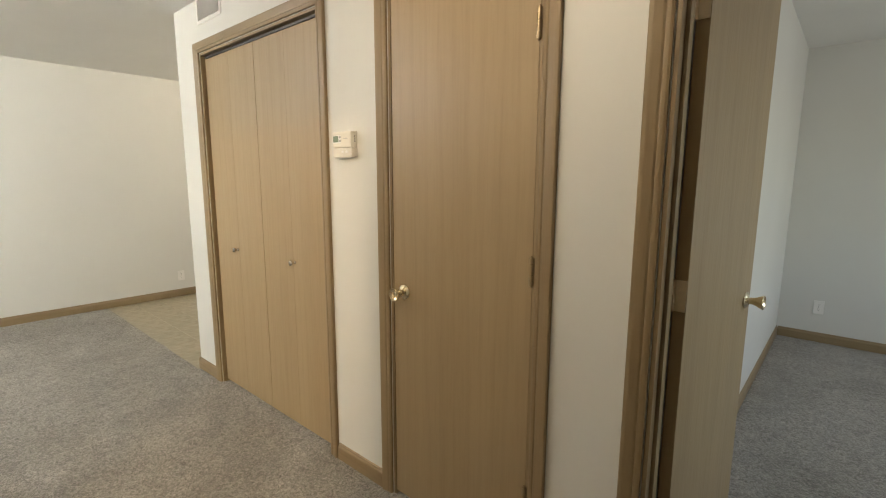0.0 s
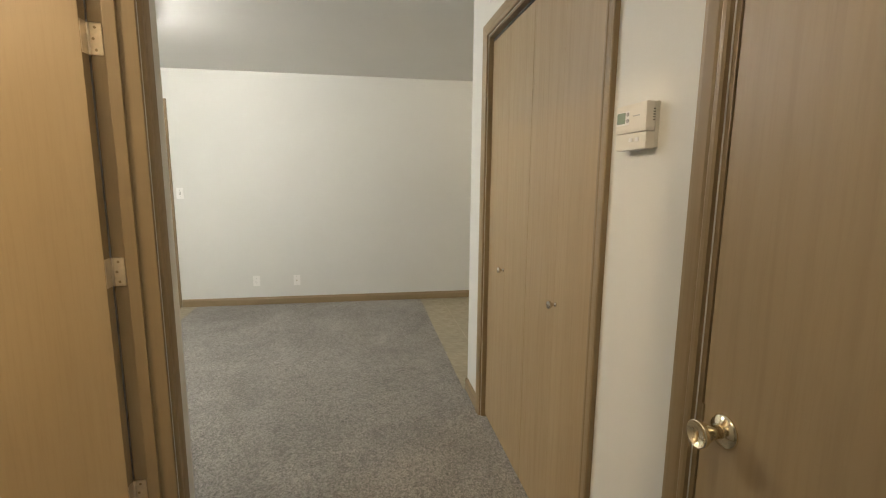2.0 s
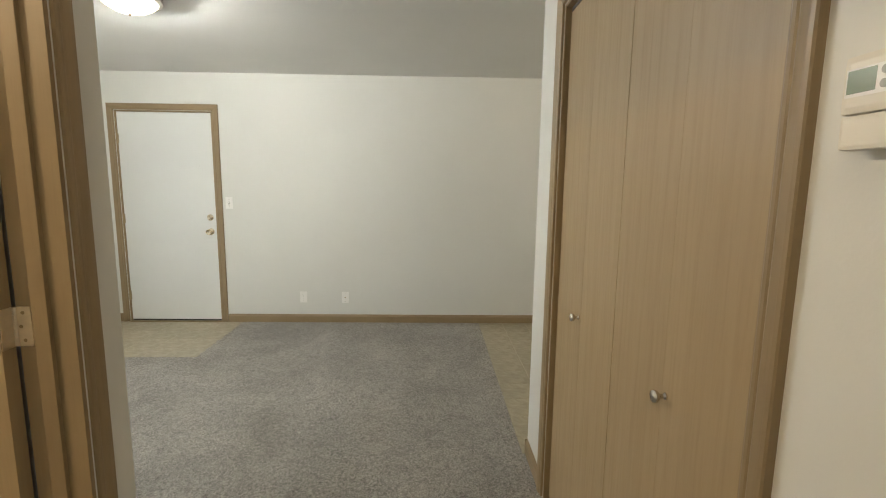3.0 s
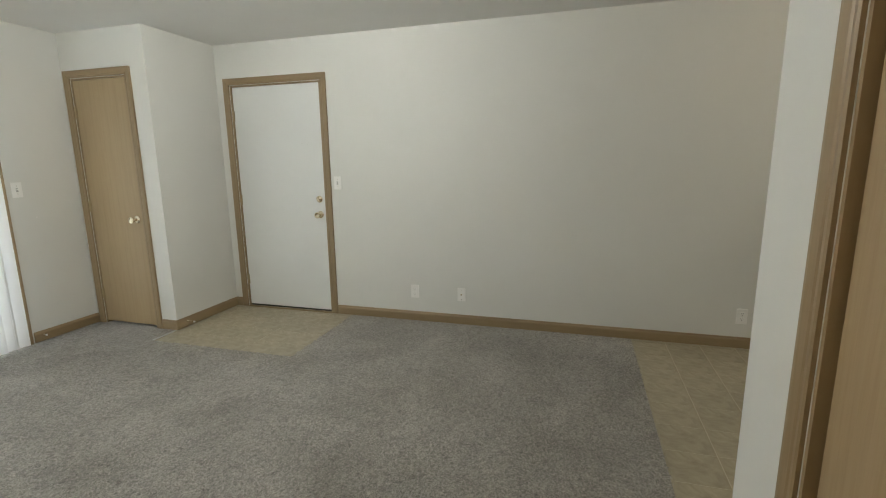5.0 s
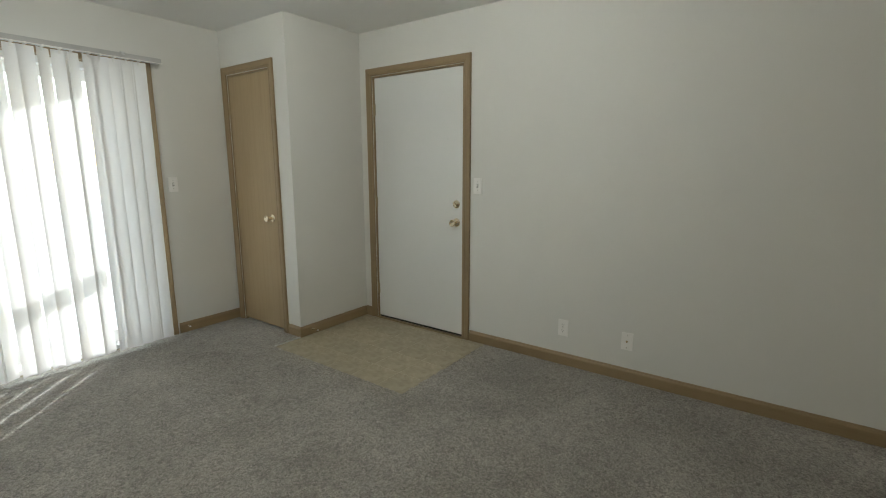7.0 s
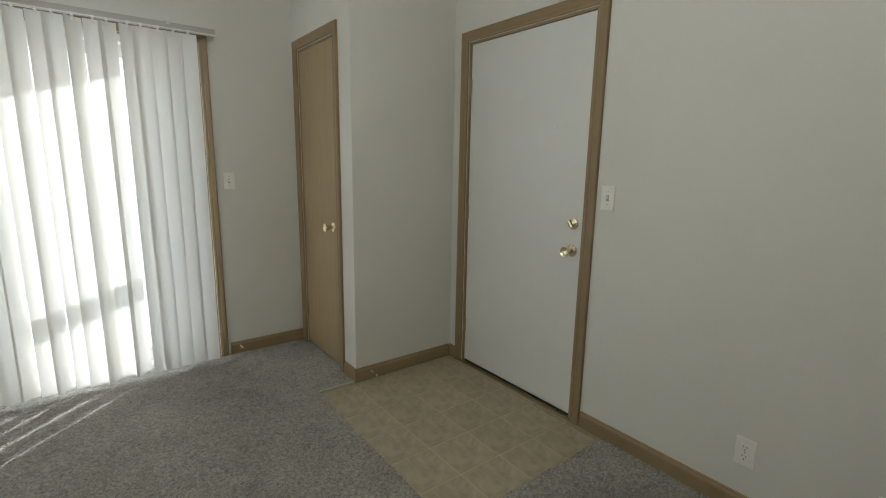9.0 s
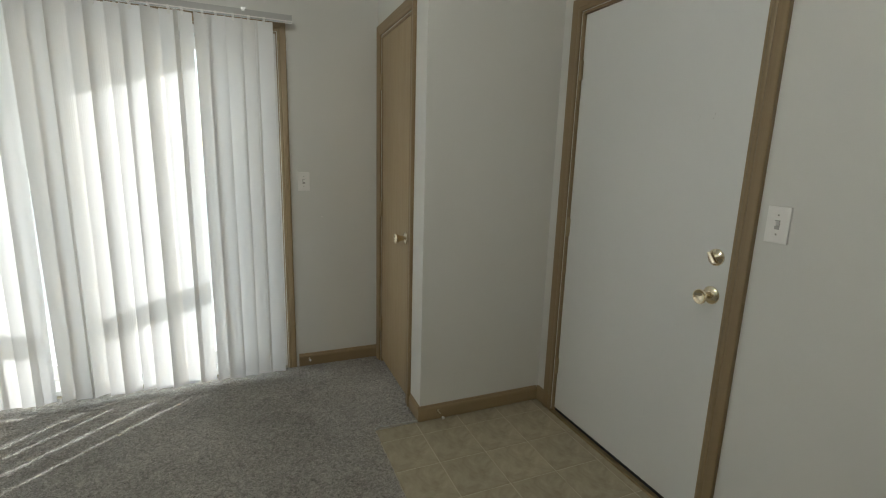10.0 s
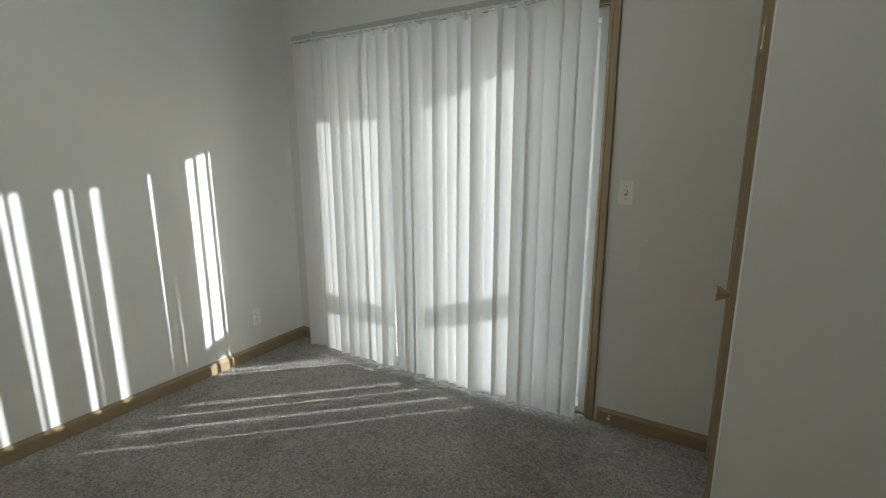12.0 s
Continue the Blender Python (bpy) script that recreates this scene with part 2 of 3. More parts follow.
def wall(name, axis, a0, a1, b0, b1, openings=(), z1=H, material=None):
    """A wall along axis from a0 to a1, thick from b0 to b1; openings are (start, end, sill, head)."""
    bm = bmesh.new()

    def put(s, e, za, zb):
        if e - s > 1e-4 and zb - za > 1e-4:
            if axis == "x":
                box(bm, s, e, b0, b1, za, zb)
            else:
                box(bm, b0, b1, s, e, za, zb)
    at = a0
    for s, e, sill, head in sorted(openings):
        put(at, s, 0, z1)
        put(s, e, 0, sill)
        put(s, e, head, z1)
        at = e
    put(at, a1, 0, z1)
    ob = part(name, bm, material or WALL)
    return tagged(ob, "off-white painted plaster wall", "wall", kind="structure")


WX, SY, EX = -5.795, -3.30, -2.31      # living room: west, south, east faces
HS, HN = -0.032, 1.27                  # hall: south and north faces
CX, CY = -5.06, -2.42                 # coat closet: east and north faces
NX = -3.45                            # corner where hall meets kitchen
DH = 2.075                            # head of the door openings

D_FRONT = (-2.28, -1.36)
D_COAT = (-3.21, -2.635)
D_UTIL = (-1.395, -0.725)
D_BED = (-0.365, 0.425)
D_SIDE = (-2.175, -1.36)
D_BATH = (-0.42, 0.42)
BIFOLD = (-3.10, -1.855)
SLIDER = (-4.468, -2.78)

wall("wall_west", "y", SY - 0.25, 3.7, WX - 0.15, WX, [(*D_FRONT, 0, DH)])
wall("wall_south", "x", WX, EX + 0.11, SY - 0.25, SY, [(*SLIDER, 0, 2.045)])
wall("wall_east", "y", SY, HS, EX, EX + 0.11)
wall("wall_closet_east", "y", SY, CY, CX - 0.11, CX, [(*D_COAT, 0, DH)])
wall("wall_closet_north", "x", WX, CX - 0.11, CY - 0.11, CY)
wall("wall_hall_south", "x", EX + 0.11, 0.9, HS - 0.125, HS, [(*D_SIDE, 0, DH), (*D_BATH, 0, DH)])
wall("wall_hall_north", "x", NX, 0.9, HN, HN + 0.11, [(*BIFOLD, 0, 2.125), (*D_UTIL, 0, DH), (*D_BED, 0, DH)])
wall("wall_hall_end", "y", -2.5, 1.38, 0.9, 1.0)
wall("wall_kitchen_east", "y", HN + 0.11, 3.7, NX, NX + 0.1)
wall("wall_kitchen_north", "x", WX, NX, 3.6, 3.7)
wall("wall_storage_back", "x", NX + 0.1, -0.5, 1.95, 2.05)
wall("wall_bedroom_west", "y", HN + 0.11, 5.0, -0.5, -0.395)
wall("wall_bedroom_north", "x", -0.5, 3.1, 4.98, 5.08)
wall("wall_bedroom_east", "y", 1.38, 4.98, 3.0, 3.1, [(2.45, 3.95, 0.8, 2.05)])
wall("wall_bedroom_south", "x", 1.0, 3.1, 1.28, 1.38)
wall("wall_side_room_south", "x", EX + 0.11, 0.9, -2.5, -2.4)
wall("wall_side_room_east", "y", -2.4, HS - 0.125, -0.6, -0.5)

tagged(part("ceiling", boxes((WX - 0.15, 3.1, SY - 0.25, 5.08, H, H + 0.15)), CEIL), "white lightly textured ceiling", "ceiling", kind="structure")
tagged(part("floor", boxes((WX - 0.15, 3.1, SY - 0.25, 5.08, -0.25, -0.012)), GROUT), "subfloor under carpet and vinyl", "floor", kind="structure")


# ---------- carpet ----------
def carpet(name, x0, x1, y0, y1, step, cut=None):
    nx, ny = max(2, int((x1 - x0) / step)), max(2, int((y1 - y0) / step))
    rng = np.random.default_rng(int(abs(x0 * 100) + abs(y0 * 10)))
    gx, gy = np.meshgrid(np.linspace(x0, x1, nx + 1), np.linspace(y0, y1, ny + 1), indexing="ij")
    jit = step * 0.3
    inner = np.zeros_like(gx)
    inner[1:-1, 1:-1] = 1
    px = gx + rng.uniform(-jit, jit, gx.shape) * inner
    py = gy + rng.uniform(-jit, jit, gx.shape) * inner
    pz = rng.uniform(-0.0035, 0.001, gx.shape)
    pz += 0.002 * np.sin(gx * 9 + 2 * np.sin(gy * 7)) * np.sin(gy * 11 + gx * 3)
    verts = np.stack([px, py, pz], -1).reshape(-1, 3)
    idx = np.arange((nx + 1) * (ny + 1)).reshape(nx + 1, ny + 1)
    faces = np.stack([idx[:-1, :-1], idx[1:, :-1], idx[1:, 1:], idx[:-1, 1:]], -1).reshape(-1, 4)
    if cut:
        c = verts[faces].mean(1)
        keep = ~((c[:, 0] > cut[0]) & (c[:, 0] < cut[1]) & (c[:, 1] > cut[2]) & (c[:, 1] < cut[3]))
        faces = faces[keep]
    me = bpy.data.meshes.new(name)
    me.from_pydata(verts.tolist(), [], faces.tolist())
    me.materials.append(CARPET)
    me.polygons.foreach_set("use_smooth", [True] * len(me.polygons))
    return tagged(new(name, me), "grey-beige cut-pile carpet, softly worn", "carpet", kind="structure")


def pile(name, x0, x1, y0, y1, density, seed, cut=None):
    """Loose yarn ends of the carpet: small leaning blades, joined."""
    rng = np.random.default_rng(seed)
    n = int((x1 - x0) * (y1 - y0) * density)
    c = np.stack([rng.uniform(x0, x1, n), rng.uniform(y0, y1, n)], -1)
    if cut:
        c = c[~((c[:, 0] < cut[0]) & (c[:, 1] > cut[1]) & (c[:, 1] < cut[2]))]
        c = c[~((c[:, 0] < cut[3]) & (c[:, 1] < cut[1]))]
        n = len(c)
    a = rng.uniform(0, 2 * np.pi, n)
    drift = np.sin(c[:, 0] * 5 + 2 * np.sin(c[:, 1] * 4)) * 1.2
    lean = rng.uniform(0.008, 0.018, n)
    b = rng.normal(0, 1.2, n) + drift
    wide = rng.uniform(0.0020, 0.0036, n)
    high = rng.uniform(0.0008, 0.0040, n)
    dx, dy = np.cos(a) * wide, np.sin(a) * wide
    z = np.full(n, -0.002)
    v0 = np.stack([c[:, 0] - dx, c[:, 1] - dy, z], -1)
    v1 = np.stack([c[:, 0] + dx, c[:, 1] + dy, z], -1)
    tx, ty = c[:, 0] + np.cos(b) * lean, c[:, 1] + np.sin(b) * lean
    v2 = np.stack([tx + dx * 0.6, ty + dy * 0.6, high], -1)
    v3 = np.stack([tx - dx * 0.6, ty - dy * 0.6, high], -1)
    verts = np.stack([v0, v1, v2, v3], 1).reshape(-1, 3)
    faces = np.arange(4 * n).reshape(-1, 4)
    me = bpy.data.meshes.new(name)
    me.from_pydata(verts.tolist(), [], faces.tolist())
    me.materials.append(CARPET)
    return tagged(new(name, me), "loose grey-beige yarn ends of the carpet", "carpet pile", kind="stuff")


VX, VY = -4.82, -1.15   # entry vinyl: east and north edges
carpet("carpet_living", WX, EX, SY, HN - 0.02, 0.0125, (WX - 1, VX, CY - 0.01, VY))
carpet("carpet_closet_edge", NX, EX, HN - 0.02, HN + 0.06, 0.0125)
carpet("carpet_hall", EX, 0.9, HS - 0.125, HN + 0.05, 0.0125)
pile("carpet_pile", WX + 0.02, EX - 0.02, SY + 0.02, HN - 0.03, 6000, 1, (VX + 0.005, CY, VY + 0.005, CX + 0.02))
pile("carpet_pile", EX - 0.02, 0.3, HS + 0.02, HN - 0.02, 6000, 2)
carpet("carpet_bedroom", -0.395, 3.0, HN + 0.05, 4.98, 0.03)
carpet("carpet_side_room", EX + 0.11, 0.9, -2.4, HS - 0.125, 0.05)

# ---------- trim ----------
PROFILE = [(0.0, 0.0), (0.0, 0.009), (0.006, 0.012), (0.014, 0.0125), (0.018, 0.0105), (0.024, 0.0135), (0.046, 0.017), (0.055, 0.017), (0.058, 0.014), (0.058, 0.0)]


def frame_on(origin, along, out):
    """Pose whose x runs along a wall, y points into the wall, z up."""
    a, o = Vector(along), Vector(out)
    return Matrix(((a.x, -o.x, 0, origin[0]), (a.y, -o.y, 0, origin[1]), (0, 0, 1, origin[2]), (0, 0, 0, 1)))


def casing(parent, w, head, flip=1, width=1.0):
    """Mitred casing round an opening that runs from 0 to w in local x, on the face y=0 (towards -y when flip is 1)."""
    sides = []
    for nm, runs in (("casing_leg", 0), ("casing_head", 1), ("casing_leg", 2)):
        bm = bmesh.new()
        rows = []
        for u, v in PROFILE:
            u = u * width + 0.003
            pts = [(-u, -0.0), (-u, head + u), (w + u, head + u), (w + u, 0.0)]
            a, b = pts[runs], pts[runs + 1]
            rows.append([bm.verts.new((a[0], -v * flip, a[1])), bm.verts.new((b[0], -v * flip, b[1]))])
        for r, q in zip(rows, rows[1:]):
            bm.faces.new((r[0], q[0], q[1], r[1]))
        bm.faces.new([r[0] for r in rows])
        bm.faces.new([r[1] for r in reversed(rows)])
        bmesh.ops.recalc_face_normals(bm, faces=bm.faces)
        sides.append(part(nm, bm, OAK_X if runs == 1 else OAK_Z, parent))
    return sides


def jamb(parent, w, head, depth, stop_at=0.05, stop=True):
    t = 0.012
    part("jamb_side", boxes((0, t, 0.001, depth - 0.001, 0, head - t), bevel=0.001), OAK_Z, parent)
    part("jamb_side", boxes((w - t, w, 0.001, depth - 0.001, 0, head - t), bevel=0.001), OAK_Z, parent)
    part("jamb_head", boxes((0, w, 0.001, depth - 0.001, head - t, head), bevel=0.001), OAK_X, parent)
    if stop:
        s0, s1 = stop_at, stop_at + 0.034
        part("door_stop_strip", boxes((t, t + 0.011, s0, s1, 0, head - t - 0.011), bevel=0.002), OAK_Z, parent)
        part("door_stop_strip", boxes((w - t - 0.011, w - t, s0, s1, 0, head - t - 0.011), bevel=0.002), OAK_Z, parent)
        part("door_stop_strip", boxes((t, w - t, s0, s1, head - t - 0.011, head - t), bevel=0.002), OAK_X, parent)


KNOB = [(0.016, 0.0), (0.0135, 0.012), (0.0130, 0.022), (0.0145, 0.030), (0.0185, 0.040), (0.0245, 0.050), (0.0270, 0.056), (0.0272, 0.0595), (0.0255, 0.0615), (0.0235, 0.0600), (0.0185, 0.0550), (0.0110, 0.0520), (0.002, 0.0510)]


def knob(parent, x, y, z, flip=1, material=None, label="polished brass door knob"):
    """A turned door knob with its rose, on the face y, pointing to -y when flip is 1."""
    m = pose(x, y, z, 90 * flip, 0, 0)
    k = part("door_knob", lathe(bmesh.new(), KNOB, 28, m), material or BRASS, parent, label, True)
    part("rose", lathe(bmesh.new(), [(0.033, 0.0), (0.033, 0.002), (0.030, 0.006), (0.021, 0.009), (0.0165, 0.012), (0.013, 0.0125)], 28, m), material or BRASS, k, "", True)
    return k


def hinge(parent, x, y, z, material=None):
    """A closed butt hinge's knuckle with its pin, axis upright."""
    bm = bmesh.new()
    for i in range(5):
        lathe(bm, [(0.0070, i * 0.0178 - 0.0445), (0.0076, i * 0.0178 - 0.0435), (0.0076, i * 0.0178 - 0.0285), (0.0070, i * 0.0178 - 0.0275)], 12, pose(x, y, z))
    lathe(bm, [(0.002, -0.049), (0.005, -0.047), (0.005, 0.047), (0.002, 0.050)], 10, pose(x, y, z))
    box(bm, x - 0.008, x + 0.008, y + 0.003, y + 0.0080, z - 0.0445, z + 0.0445)
    return part("hinge", bm, material or DULL, parent, "", False)


def closed_door(name, m, w, head, depth, slab_mat, label, hinge_side, knob_z, sets_back=0.004, deadbolt=False, kz=(0.27, 1.04, 1.81), hinge_mat=None, gap=0.012):
    d = thing(name, label=label, category="door", kind="structure")
    d.matrix_world = m
    jamb(d, w, head, depth, sets_back + 0.038)
    casing(d, w, head)
    t = 0.0145
    slab = part("slab", boxes((t, w - t, sets_back, sets_back + 0.035, gap, head - t), bevel=0.0015), slab_mat, d)
    hx = t - 0.001 if hinge_side == "l" else w - t + 0.001
    kx = w - t - 0.058 if hinge_side == "l" else t + 0.058
    for z in kz:
        hinge(d, hx, sets_back - 0.0085, z, hinge_mat)
    k = knob(d, kx, sets_back, knob_z)
    if deadbolt:
        mm = pose(kx, sets_back, knob_z + 0.14, 90, 0, 0)
        b = part("deadbolt", lathe(bmesh.new(), [(0.031, 0), (0.031, 0.004), (0.028, 0.009), (0.012, 0.011), (0.010, 0.016), (0.003, 0.016)], 28, mm), BRASS, d, "brass deadbolt with thumb turn", True)
        bm = boxes((-0.006, 0.006, -0.031, -0.012, -0.023, 0.023), bevel=0.004)
        bmesh.ops.transform(bm, matrix=pose(kx, sets_back, knob_z + 0.14, 0, -35, 0), verts=bm.verts)
        part("thumb_turn", bm, BRASS, b)
    sx = w - t if hinge_side == "l" else t
    part("latch_plate", boxes((sx - 0.002, sx + 0.003, sets_back - 0.003, sets_back + 0.02, knob_z - 0.028, knob_z + 0.028), bevel=0.001), DULL, d)
    return d


# front door in the west wall, seen from the room (faces +x); local x runs along +y
FR = frame_on((WX, D_FRONT[0], 0), (0, 1, 0), (1, 0, 0))
fd = closed_door("door_front", FR, D_FRONT[1] - D_FRONT[0], DH, 0.15, DOORPAINT, "white painted steel entry door, closed, brass knob and deadbolt", "l", 0.917, 0.012, True, hinge_mat=DULL, gap=0.022)
part("threshold", boxes((0.0, D_FRONT[1] - D_FRONT[0], -0.012, 0.14, -0.01, 0.008), bevel=0.003), DULL, fd, "dull metal threshold")
part("door_sweep", boxes((0.024, D_FRONT[1] - D_FRONT[0] - 0.024, 0.010, 0.03, 0.009, 0.021)), BLACK, fd, "black rubber door sweep")
bm = bmesh.new()
for hx, hz in ((0.70, 1.535), (0.76, 1.54), (0.765, 1.555), (0.705, 1.55)):
    lathe(bm, [(0.002, 0), (0.0015, 0.0006)], 8, pose(hx, 0.0118, hz, 90))
part("screw_hole", bm, GREY, fd, "small filled screw holes")

# coat closet door, faces +x
CO = frame_on((CX, D_COAT[0], 0), (0, 1, 0), (1, 0, 0))
closed_door("door_coat_closet", CO, D_COAT[1] - D_COAT[0], DH, 0.11, OAK, "flush oak veneer closet door, closed, with brass knob", "l", 0.935, gap=0.02)

# utility closet door in the hall, faces -y
UT = frame_on((D_UTIL[0], HN, 0), (1, 0, 0), (0, -1, 0))
closed_door("door_utility_closet", UT, D_UTIL[1] - D_UTIL[0], DH, 0.11, OAK, "narrow flush oak veneer door, closed, brass knob", "r", 0.925, kz=(0.3, 1.09, 1.83), gap=0.02)


def open_door(name, m, w, head, depth, label, knob_z, hinges, swing=90.0):
    """A door whose hinges are on the jamb at local x=0 and which is swung away (to +y) by a right angle."""
    d = thing(name, label=label, category="door", kind="structure")
    d.matrix_world = m
    jamb(d, w, head, depth, depth - 0.076)
    casing(d, w, head, width=0.75 if "side" in name else 1.0)
    back = casing(d, w, head, -1)
    for c in back:
        c.location = (0, depth, 0)
    x0 = 0.015
    y0 = depth + 0.005
    slab = part("slab", boxes((x0, x0 + 0.035, y0, y0 + w - 0.044, 0.02, head - 0.021), bevel=0.0015), OAK, d, "flush oak veneer slab, swung open")
    turn = pose(0.012, depth + 0.006, 0) @ pose(0, 0, 0, 0, 0, swing - 90.0) @ pose(-0.012, -depth - 0.006, 0)
    slab.matrix_basis = turn
    for z in hinges:
        bm = boxes((0.0115, 0.0145, depth - 0.034, depth - 0.001, z - 0.0445, z + 0.0445), bevel=0.004)
        hg = part("hinge", bm, PALE, d, "brass hinge leaf screwed to the jamb")
        bm = bmesh.new()
        for i in range(5):
            lathe(bm, [(0.0058, i * 0.0178 - 0.0445), (0.0062, i * 0.0178 - 0.0435), (0.0062, i * 0.0178 - 0.0285), (0.0058, i * 0.0178 - 0.0275)], 12, pose(0.0125, depth + 0.003, z))
        part("knuckle", bm, PALE, hg)
        bm = bmesh.new()
        for sz, sy in ((-0.031, -0.016), (0.0, -0.010), (0.031, -0.016)):
            lathe(bm, [(0.0042, 0), (0.0035, 0.0012), (0.001, 0.0008)], 10, pose(0.0145, depth + sy, z + sz, 0, 90, 0))
        part("screw", bm, DULL, hg)
        part("hinge_leaf", boxes((x0 + 0.002, x0 + 0.033, y0 - 0.002, y0 + 0.0005, z - 0.0445, z + 0.0445)), PALE, slab)
    for side in (0, 1):
        mm = pose(x0 + 0.035 * side, y0 + w - 0.112, knob_z, 0, 90 if side else -90, 0)
        k = part("door_knob", lathe(bmesh.new(), KNOB, 24, mm), BRASS, slab, "polished brass door knob", True)
        part("rose", lathe(bmesh.new(), [(0.033, 0.0), (0.033, 0.002), (0.030, 0.006), (0.0165, 0.012)], 24, mm), BRASS, k, "", True)
    return d


BE = frame_on((D_BED[0], HN, 0), (1, 0, 0), (0, -1, 0))
open_door("door_bedroom", BE, D_BED[1] - D_BED[0], DH, 0.11, "oak veneer bedroom door standing wide open", 0.925, (0.3, 1.06, 1.83), 86.0)
# side room door: hinges on the west jamb, opens to -y; local axes mirrored by hand
SI = frame_on((D_SIDE[0], HS, 0), (1, 0, 0), (0, 1, 0))
open_door("door_side_room", SI, D_SIDE[1] - D_SIDE[0], DH, 0.125, "oak veneer room door standing wide open", 0.925, (0.35, 1.10, 1.78))
BA = frame_on((D_BATH[0], HS, 0), (1, 0, 0), (0, 1, 0))
ba = thing("doorway_bath", label="oak cased doorway with no door in sight", category="doorway", kind="structure")
ba.matrix_world = BA
jamb(ba, D_BATH[1] - D_BATH[0], DH, 0.125, stop=False)
casing(ba, D_BATH[1] - D_BATH[0], DH)

# ---------- bifold closet ----------
BF = frame_on((BIFOLD[0], HN, 0), (1, 0, 0), (0, -1, 0))
bfw, bfh = BIFOLD[1] - BIFOLD[0], 2.125
bf = thing("bifold_closet_door", label="oak veneer bifold closet doors, closed, small nickel knobs", category="door", kind="structure")
bf.matrix_world = BF
jamb(bf, bfw, bfh, 0.11, stop=False)
casing(bf, bfw, bfh)
lw = (bfw - 0.044) / 4
for i in range(4):
    lx = 0.022 + i * lw
    leaf = part("door_leaf", boxes((lx + 0.0004, lx + lw - 0.0004 - (0.003 if i == 1 else 0), 0.022, 0.050, 0.022, bfh - 0.034), bevel=0.0008), OAK, bf)
    if i in (0, 3):
        kx = lx + lw - 0.02 if i == 0 else lx + 0.018
        mm = pose(kx, 0.022, 0.94, 90, 0, 0)
        part("cabinet_knob", lathe(bmesh.new(), [(0.009, 0), (0.0085, 0.003), (0.0055, 0.006), (0.006, 0.014), (0.013, 0.020), (0.0155, 0.0265), (0.013, 0.0315), (0.002, 0.033)], 20, mm), NICKEL, leaf, "small round nickel knob", True)
part("top_track", boxes((0.018, bfw - 0.018, 0.022, 0.052, bfh - 0.030, bfh - 0.018), bevel=0.001), DARKMETAL, bf, "dark steel bifold track")

# ---------- baseboards ----------
BASE = [(0.0, 0.0), (0.012, 0.0), (0.012, 0.058), (0.010, 0.066), (0.006, 0.071), (0.005, 0.078), (0.0, 0.082)]


def baseboard(x0, y0, x1, y1, out, up=0.0):
    """A run of baseboard from one floor point to another, standing out of the wall towards out."""
    o = Vector((*out, 0)) * 1.0
    bm = bmesh.new()
    rows = []
    for v, z in BASE:
        rows.append([bm.verts.new((x0 + o.x * v, y0 + o.y * v, z + up)), bm.verts.new((x1 + o.x * v, y1 + o.y * v, z + up))])
    for a, b in zip(rows, rows[1:]):
        bm.faces.new((a[0], b[0], b[1], a[1]))
    bm.faces.new([r[0] for r in rows])
    bm.faces.new([r[1] for r in rows])
    bmesh.ops.recalc_face_normals(bm, faces=bm.faces)
    ob = part("baseboard", bm, OAK_X if abs(x1 - x0) > abs(y1 - y0) else OAK_Y)
    return tagged(ob, "oak baseboard with a moulded top edge", "baseboard", kind="structure")


CW = 0.066
baseboard(WX, D_FRONT[1] + CW, WX, 3.6, (1, 0))
baseboard(WX, CY, WX, D_FRONT[0] - CW, (1, 0))
baseboard(WX + 0.012, CY, CX + 0.012, CY, (0, 1))
baseboard(CX, D_COAT[1] + CW, CX, CY, (1, 0))
baseboard(CX, SY, SLIDER[0] - CW, SY, (0, 1))
baseboard(SLIDER[1] + CW, SY, EX - 0.012, SY, (0, 1))
baseboard(EX, SY, EX, HS, (-1, 0))
baseboard(NX - 0.0, HN, BIFOLD[0] - CW, HN, (0, -1))
baseboard(NX, HN - 0.012, NX, 3.6, (-1, 0))
baseboard(BIFOLD[1] + CW, HN, D_UTIL[0] - CW, HN, (0, -1))
baseboard(D_UTIL[1] + CW, HN, D_BED[0] - CW, HN, (0, -1))
baseboard(D_BED[1] + CW, HN, 0.9, HN, (0, -1))
baseboard(D_SIDE[1] + CW, HS, D_BATH[0] - CW, HS, (0, 1))
baseboard(EX, HS, D_SIDE[0] - CW, HS, (0, 1))
baseboard(-0.395, HN + 0.11 + 0.02, -0.395, 4.98, (1, 0))
baseboard(-0.383, 4.98, 3.0, 4.98, (0, -1))
baseboard(WX, 3.6, NX, 3.6, (0, -1))

# ---------- sliding glass door ----------
SL = frame_on((SLIDER[0], SY, 0), (1, 0, 0), (0, 1, 0))
sw = SLIDER[1] - SLIDER[0]
sd = thing("sliding_glass_door", label="white vinyl sliding glass door with oak casing, closed", category="sliding door", kind="structure")
sd.matrix_world = SL
casing(sd, sw, 2.045, width=0.8)
part("jamb_side", boxes((0, 0.004, 0.001, 0.03, 0, 2.041)), OAK_Z, sd)
part("jamb_side", boxes((sw - 0.004, sw, 0.001, 0.03, 0, 2.041)), OAK_Z, sd)
part("jamb_head", boxes((0, sw, 0.001, 0.03, 2.041, 2.045)), OAK_X, sd)
part("outer_frame", boxes((0.0, 0.045, 0.031, 0.249, 0.0, 2.045), (sw - 0.045, sw, 0.031, 0.249, 0.0, 2.045), (0.045, sw - 0.045, 0.031, 0.249, 2.0, 2.045), (0.045, sw - 0.045, 0.031, 0.249, 0.0, 0.03), bevel=0.002), VINYLFRAME, sd)
